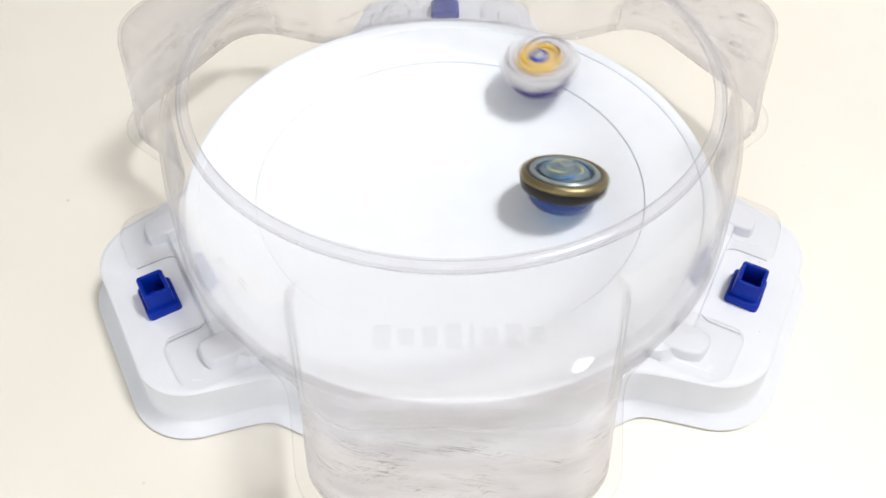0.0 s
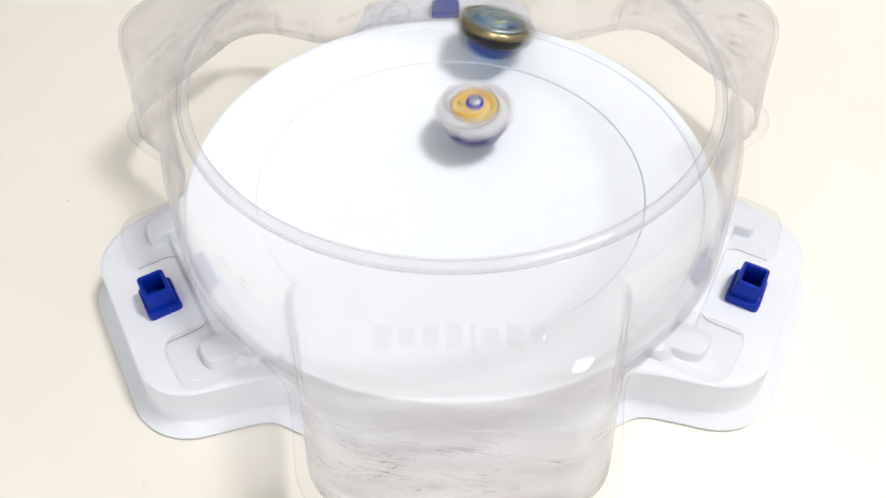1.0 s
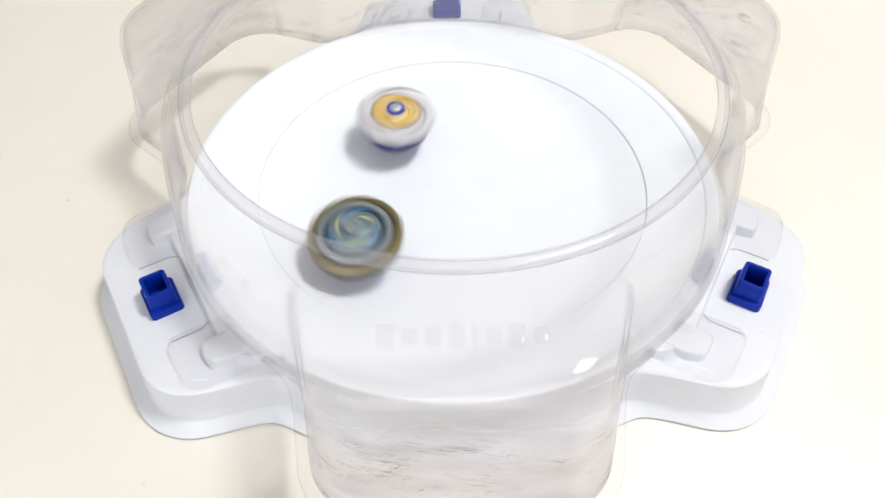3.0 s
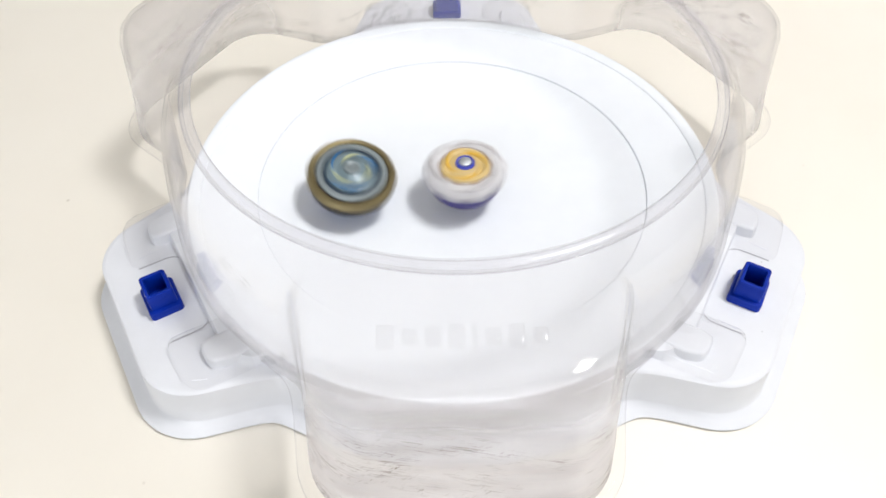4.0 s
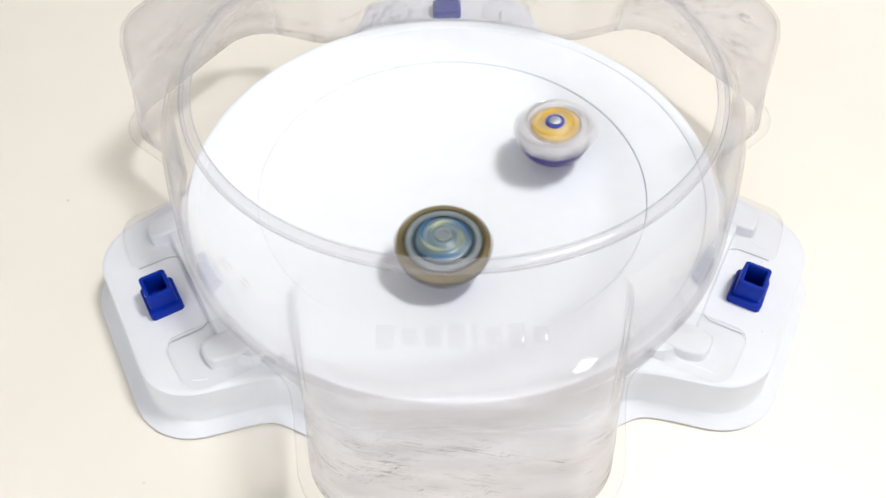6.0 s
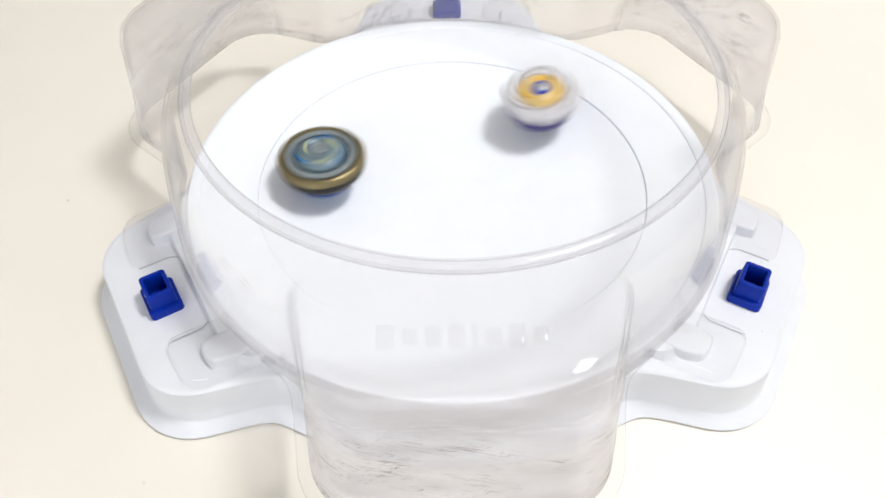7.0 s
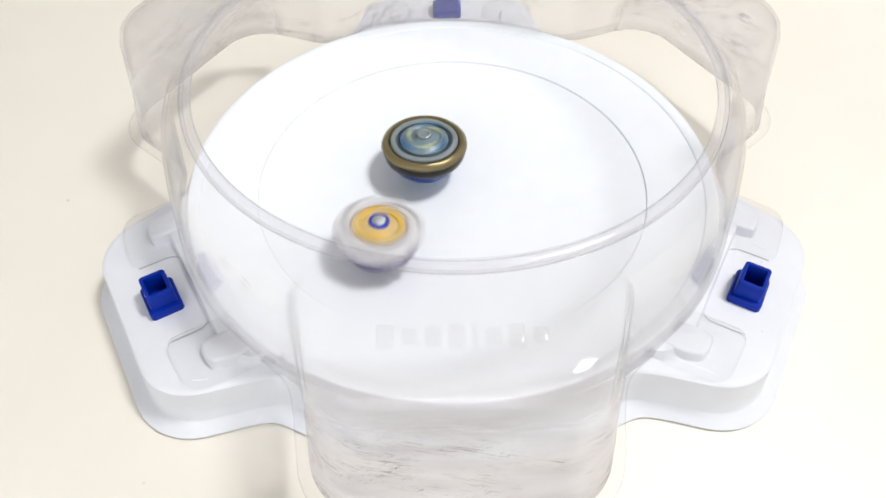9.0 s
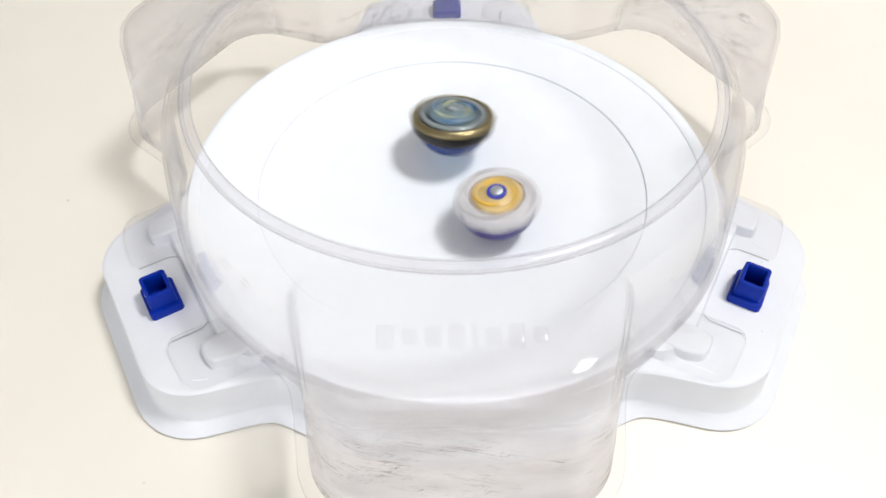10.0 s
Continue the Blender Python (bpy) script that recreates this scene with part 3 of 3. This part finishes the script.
def motions():
    """Both tops run round the dish; their knocks nudge the stadium a millimetre along the table."""
    walk(stadium, [(t, pose(dx * MM, 0, 0, 0, 0, 1.15)) for t, dx in ((0.0, -1.2), (0.6, -1.0), (1.3, -0.8), (2.0, -0.4), (2.7, 0.0), (10.0, 0.0))])
    walk(GOLD_TOP, spun([
        (0, 59.4, -19.2, 3, 20, 0), (0.1, 63.5, -23.9, 2, 16, 0), (0.2, 43.4, -19.5, -3, 12, 0), (0.3, 1.0, -9.1, 0, 11, 0), (0.4, -40.4, -3.7, 0, 10, 0),
        (0.5, -68.4, -4.5, 0, 10, 0), (0.6, -123.6, 5.0, 3, 17, 0), (0.7, -111.5, 53.8, 8, 16, 0), (0.8, -70.5, 91.9, 12, 11, 0), (0.9, -22.9, 109.6, 15, 11, 0),
        (1, 22.7, 110.1, 12, 11, 0), (1.1, 56.3, 108.8, 12, 13, 0), (1.2, 70.1, 82.9, 12, 18, 0), (1.3, 59.0, 43.5, 10, 24, 0), (1.4, 22.6, -0.6, 6, 22, 0),
        (1.5, 1.5, -25.4, 2, 9, 0), (1.6, 8.0, -38.0, 0, 1, 0), (1.7, 2.3, -34.5, 0, -1, 0), (1.8, -7.8, -13.3, 0, -1, 0), (1.9, -21.0, 6.4, 0, -2, 0),
        (2, -36.3, 11.2, 0, 0, 0), (2.1, -32.9, -42.9, -6, -2, 0), (2.2, -9.9, -70.1, 0, -2, 0), (2.3, 31.7, -71.8, 0, 0, 0), (2.4, 51.7, -99.7, -19, 2, 0),
        (2.5, 28.6, -110.7, -21, 5, 0), (2.6, 12.9, -110.4, -21, 5, 0), (2.7, 3.2, -98.5, -17, 4, 0), (3, -47.5, -54.1, -3, -5, 0), (3.3, -98.4, -11.1, 2, -4, 0),
        (3.6, -105.3, -21.3, 3, -4, 0), (3.8, -88.5, -26.4, 4, -5, 0), (3.9, -66.9, -20.9, 6, -6, 0), (4, -57.5, -8.0, 8, -8, 0), (4.1, -95.4, -6.1, 5, -4, 0),
        (4.2, -100.5, -8.4, 3, -4, 0), (4.3, -89.9, -11.0, 4, -7, 0), (4.4, -64.7, -11.1, 5, -6, 0), (4.5, -36.9, -1.5, 5, -8, 0), (4.6, -19.5, 22.2, 5, -10, 0),
        (4.7, -1.7, 36.1, 3, -13, 0), (4.8, 10.7, 44.5, 2, -15, 0), (4.9, 27.9, 56.7, 0, -17, 0), (5, 37.8, 61.6, -4, -15, 0), (5.1, 43.7, 64.6, -6, -13, 0),
        (5.2, 44.7, 54.3, -13, -6, 0), (5.3, 41.0, 40.9, -17, -1, 0), (5.4, 37.6, 23.8, -18, 5, 0), (5.5, 37.7, 1.3, -17, 6, 0), (5.6, 33.9, -23.0, -16, 9, 0),
        (5.7, 27.9, -39.4, -12, 12, 0), (6, -4.6, -59.2, 0, -2, 0), (6.4, -42.8, -29.5, 6, -8, 0), (6.8, -42.2, 6.7, 10, -12, 0), (6.9, -41.8, 12.2, 4, -6, 0),
        (7, -72.0, 0.0, 0, 0, 0), (7.1, -72.5, -8.8, 0, 0, 0), (7.2, -61.8, -22.1, 0, -2, 0), (7.3, -42.2, -35.1, 0, -3, 0), (7.4, -20.9, -41.1, -8, -2, 0),
        (7.5, -21.6, -65.8, -11, 3, 0), (7.6, -18.0, -73.8, -7, 4, 0), (7.7, -11.8, -78.2, 0, 10, 0), (7.8, -2.6, -75.2, 0, 9, 0), (7.9, 3.0, -61.3, 6, 11, 0),
        (8, 3.2, -41.1, 10, 15, 0), (8.1, 12.4, -38.8, 7, 13, 0), (8.2, 24.6, -37.9, 3, 9, 0), (8.3, 33.5, -27.8, 2, 9, 0), (8.4, 34.4, -13.4, -2, 8, 0),
        (8.5, 26.1, -1.0, 0, 9, 0), (8.6, 15.9, 9.9, 0, 9, 0), (8.7, 7.4, 15.8, 0, 6, 0), (8.8, -6.3, 14.9, 3, 6, 0), (8.9, -15.8, 12.5, 0, 5, 0),
        (9, -15.8, 15.9, 0, 3, 0), (9.1, -15.0, 15.4, 0, 4, 0), (9.2, -12.6, 10.8, 0, 1, 0), (9.3, -5.6, 4.6, 0, 0, 0), (9.4, 6.8, 13.7, 3, -4, 0),
        (9.5, 31.2, 48.7, 1, -12, 0), (9.6, 41.0, 61.2, 0, -14, 0), (9.7, 40.6, 59.1, -9, -10, 0), (9.8, 34.0, 44.0, -13, -2, 0), (9.9, 22.0, 21.5, -11, 5, 4),
        (10, -0.0, 28.1, 1, 11, 6),
    ], -86))
    walk(WHITE_TOP, spun([
        (0, 57.5, 81.1, -10, -7, 0), (0.1, 73.5, 63.2, -7, -6, 0), (0.2, 88.3, 35.0, -8, -3, 0), (0.3, 84.9, -9.9, -8, 1, 0), (0.4, 38.6, -43.2, -3, 4, 0),
        (0.5, -10.6, -47.2, 1, 4, 0), (0.6, -21.5, -26.6, 2, 2, 0), (0.7, 7.7, -27.2, -1, 2, 0), (0.8, 21.7, -13.1, -2, 1, 0), (0.9, 17.8, 13.1, -2, -1, 0),
        (1, 13.7, 45.6, -1, -4, 0), (1.1, 20.4, 48.7, -2, -5, 0), (1.2, 14.8, 17.9, -1, -2, 0), (1.3, -9.0, -9.3, 1, 1, 0), (1.4, -37.0, -16.5, 3, 1, 0),
        (1.5, -86.7, -0.5, 8, -0, 0), (1.6, -112.4, 23.7, 8, -2, 0), (1.7, -106.1, 38.1, 8, -3, 0), (1.8, -95.7, 54.5, 7, -4, 0), (1.9, -81.3, 69.9, 7, -6, 0),
        (2, -40.6, 72.5, 4, -7, 0), (2.1, 6.8, 101.8, -1, -9, 0), (2.2, 48.8, 67.0, -4, -6, 0), (2.3, 67.1, 3.6, -6, -1, 0), (2.4, 69.8, 22.5, -6, -2, 0),
        (2.5, 74.5, 71.6, -12, -7, 0), (2.6, 59.8, 75.5, -13, -7, 0), (2.7, 37.1, 60.8, -11, -6, 0), (3, -34.2, 39.7, 3, -4, 0), (3.3, -19.0, -11.9, 2, 1, 0),
        (3.6, 40.0, 0.3, -4, -0, 0), (3.8, 38.4, 27.8, -3, -3, 0), (3.9, 23.1, 3.8, -2, -1, 0), (4, 7.2, -4.7, -1, 0, 0), (4.1, 53.1, -0.1, -5, -0, 0),
        (4.2, 68.6, -11.4, -6, 1, 0), (4.3, 58.8, -41.0, -5, 3, 0), (4.4, 26.2, -57.5, -2, 5, 0), (4.5, -9.2, -49.3, 1, 4, 0), (4.6, -22.3, -45.5, 2, 4, 0),
        (4.7, -34.4, -23.1, 3, 2, 0), (4.8, -28.7, 2.2, 3, -0, 0), (4.9, -14.8, 10.9, 1, -1, 0), (5, 7.4, 6.7, -1, -1, 0), (5.1, 18.6, -14.1, -2, 1, 0),
        (5.2, 13.4, -38.5, -1, 3, 0), (5.3, -5.6, -49.3, 1, 4, 0), (5.4, -27.5, -39.2, 2, 3, 0), (5.5, -34.1, -12.9, 3, 1, 0), (5.6, -18.7, 14.3, 2, -1, 0),
        (5.7, 8.4, 25.0, -1, -2, 0), (6, 60.6, 25.1, -5, -2, 0), (6.4, 49.3, -18.9, -4, 1, 0), (6.8, 25.6, 8.2, -2, -1, 0), (6.9, 22.3, 27.9, -2, -3, 0),
        (7, 54.7, 54.7, -5, -5, 0), (7.1, 75.0, 43.5, -7, -4, 0), (7.2, 69.1, 15.8, -6, -2, 0), (7.3, 45.1, -3.8, -4, 0, 0), (7.4, 19.5, -10.7, -2, 1, 0),
        (7.5, 14.7, 16.8, -1, -2, 0), (7.6, 5.4, 38.9, -0, -4, 0), (7.7, 0.5, 55.0, -0, -5, 0), (7.8, 2.1, 58.5, -0, -5, 0), (7.9, 4.6, 45.8, -0, -4, 0),
        (8, -2.8, 23.9, 0, -2, 0), (8.1, -21.5, 23.3, 2, -2, 0), (8.2, -35.9, 24.5, 3, -2, 0), (8.3, -41.4, 22.9, 4, -2, 0), (8.4, -40.9, 13.7, 4, -1, 0),
        (8.5, -36.5, 2.7, 3, -0, 0), (8.6, -34.2, -10.7, 3, 1, 0), (8.7, -38.0, -23.5, 3, 2, 0), (8.8, -39.9, -31.4, 4, 3, 0), (8.9, -35.7, -38.7, 3, 3, 0),
        (9, -38.2, -54.2, 3, 5, 0), (9.1, -38.3, -62.7, 3, 5, 0), (9.2, -34.7, -64.6, 3, 6, 0), (9.3, -23.9, -59.6, 2, 5, 0), (9.4, -6.3, -60.0, 1, 5, 0),
        (9.5, -0.6, -75.8, 0, 7, 0), (9.6, 1.3, -83.0, -0, 7, 0), (9.7, 5.5, -74.6, -0, 6, 0), (9.8, 13.9, -55.5, -9, 5, 0), (9.9, 23.9, -34.4, -10, -0, 0),
        (10, 25.7, -28.9, -5, 2, 0),
    ], 87))


motions()
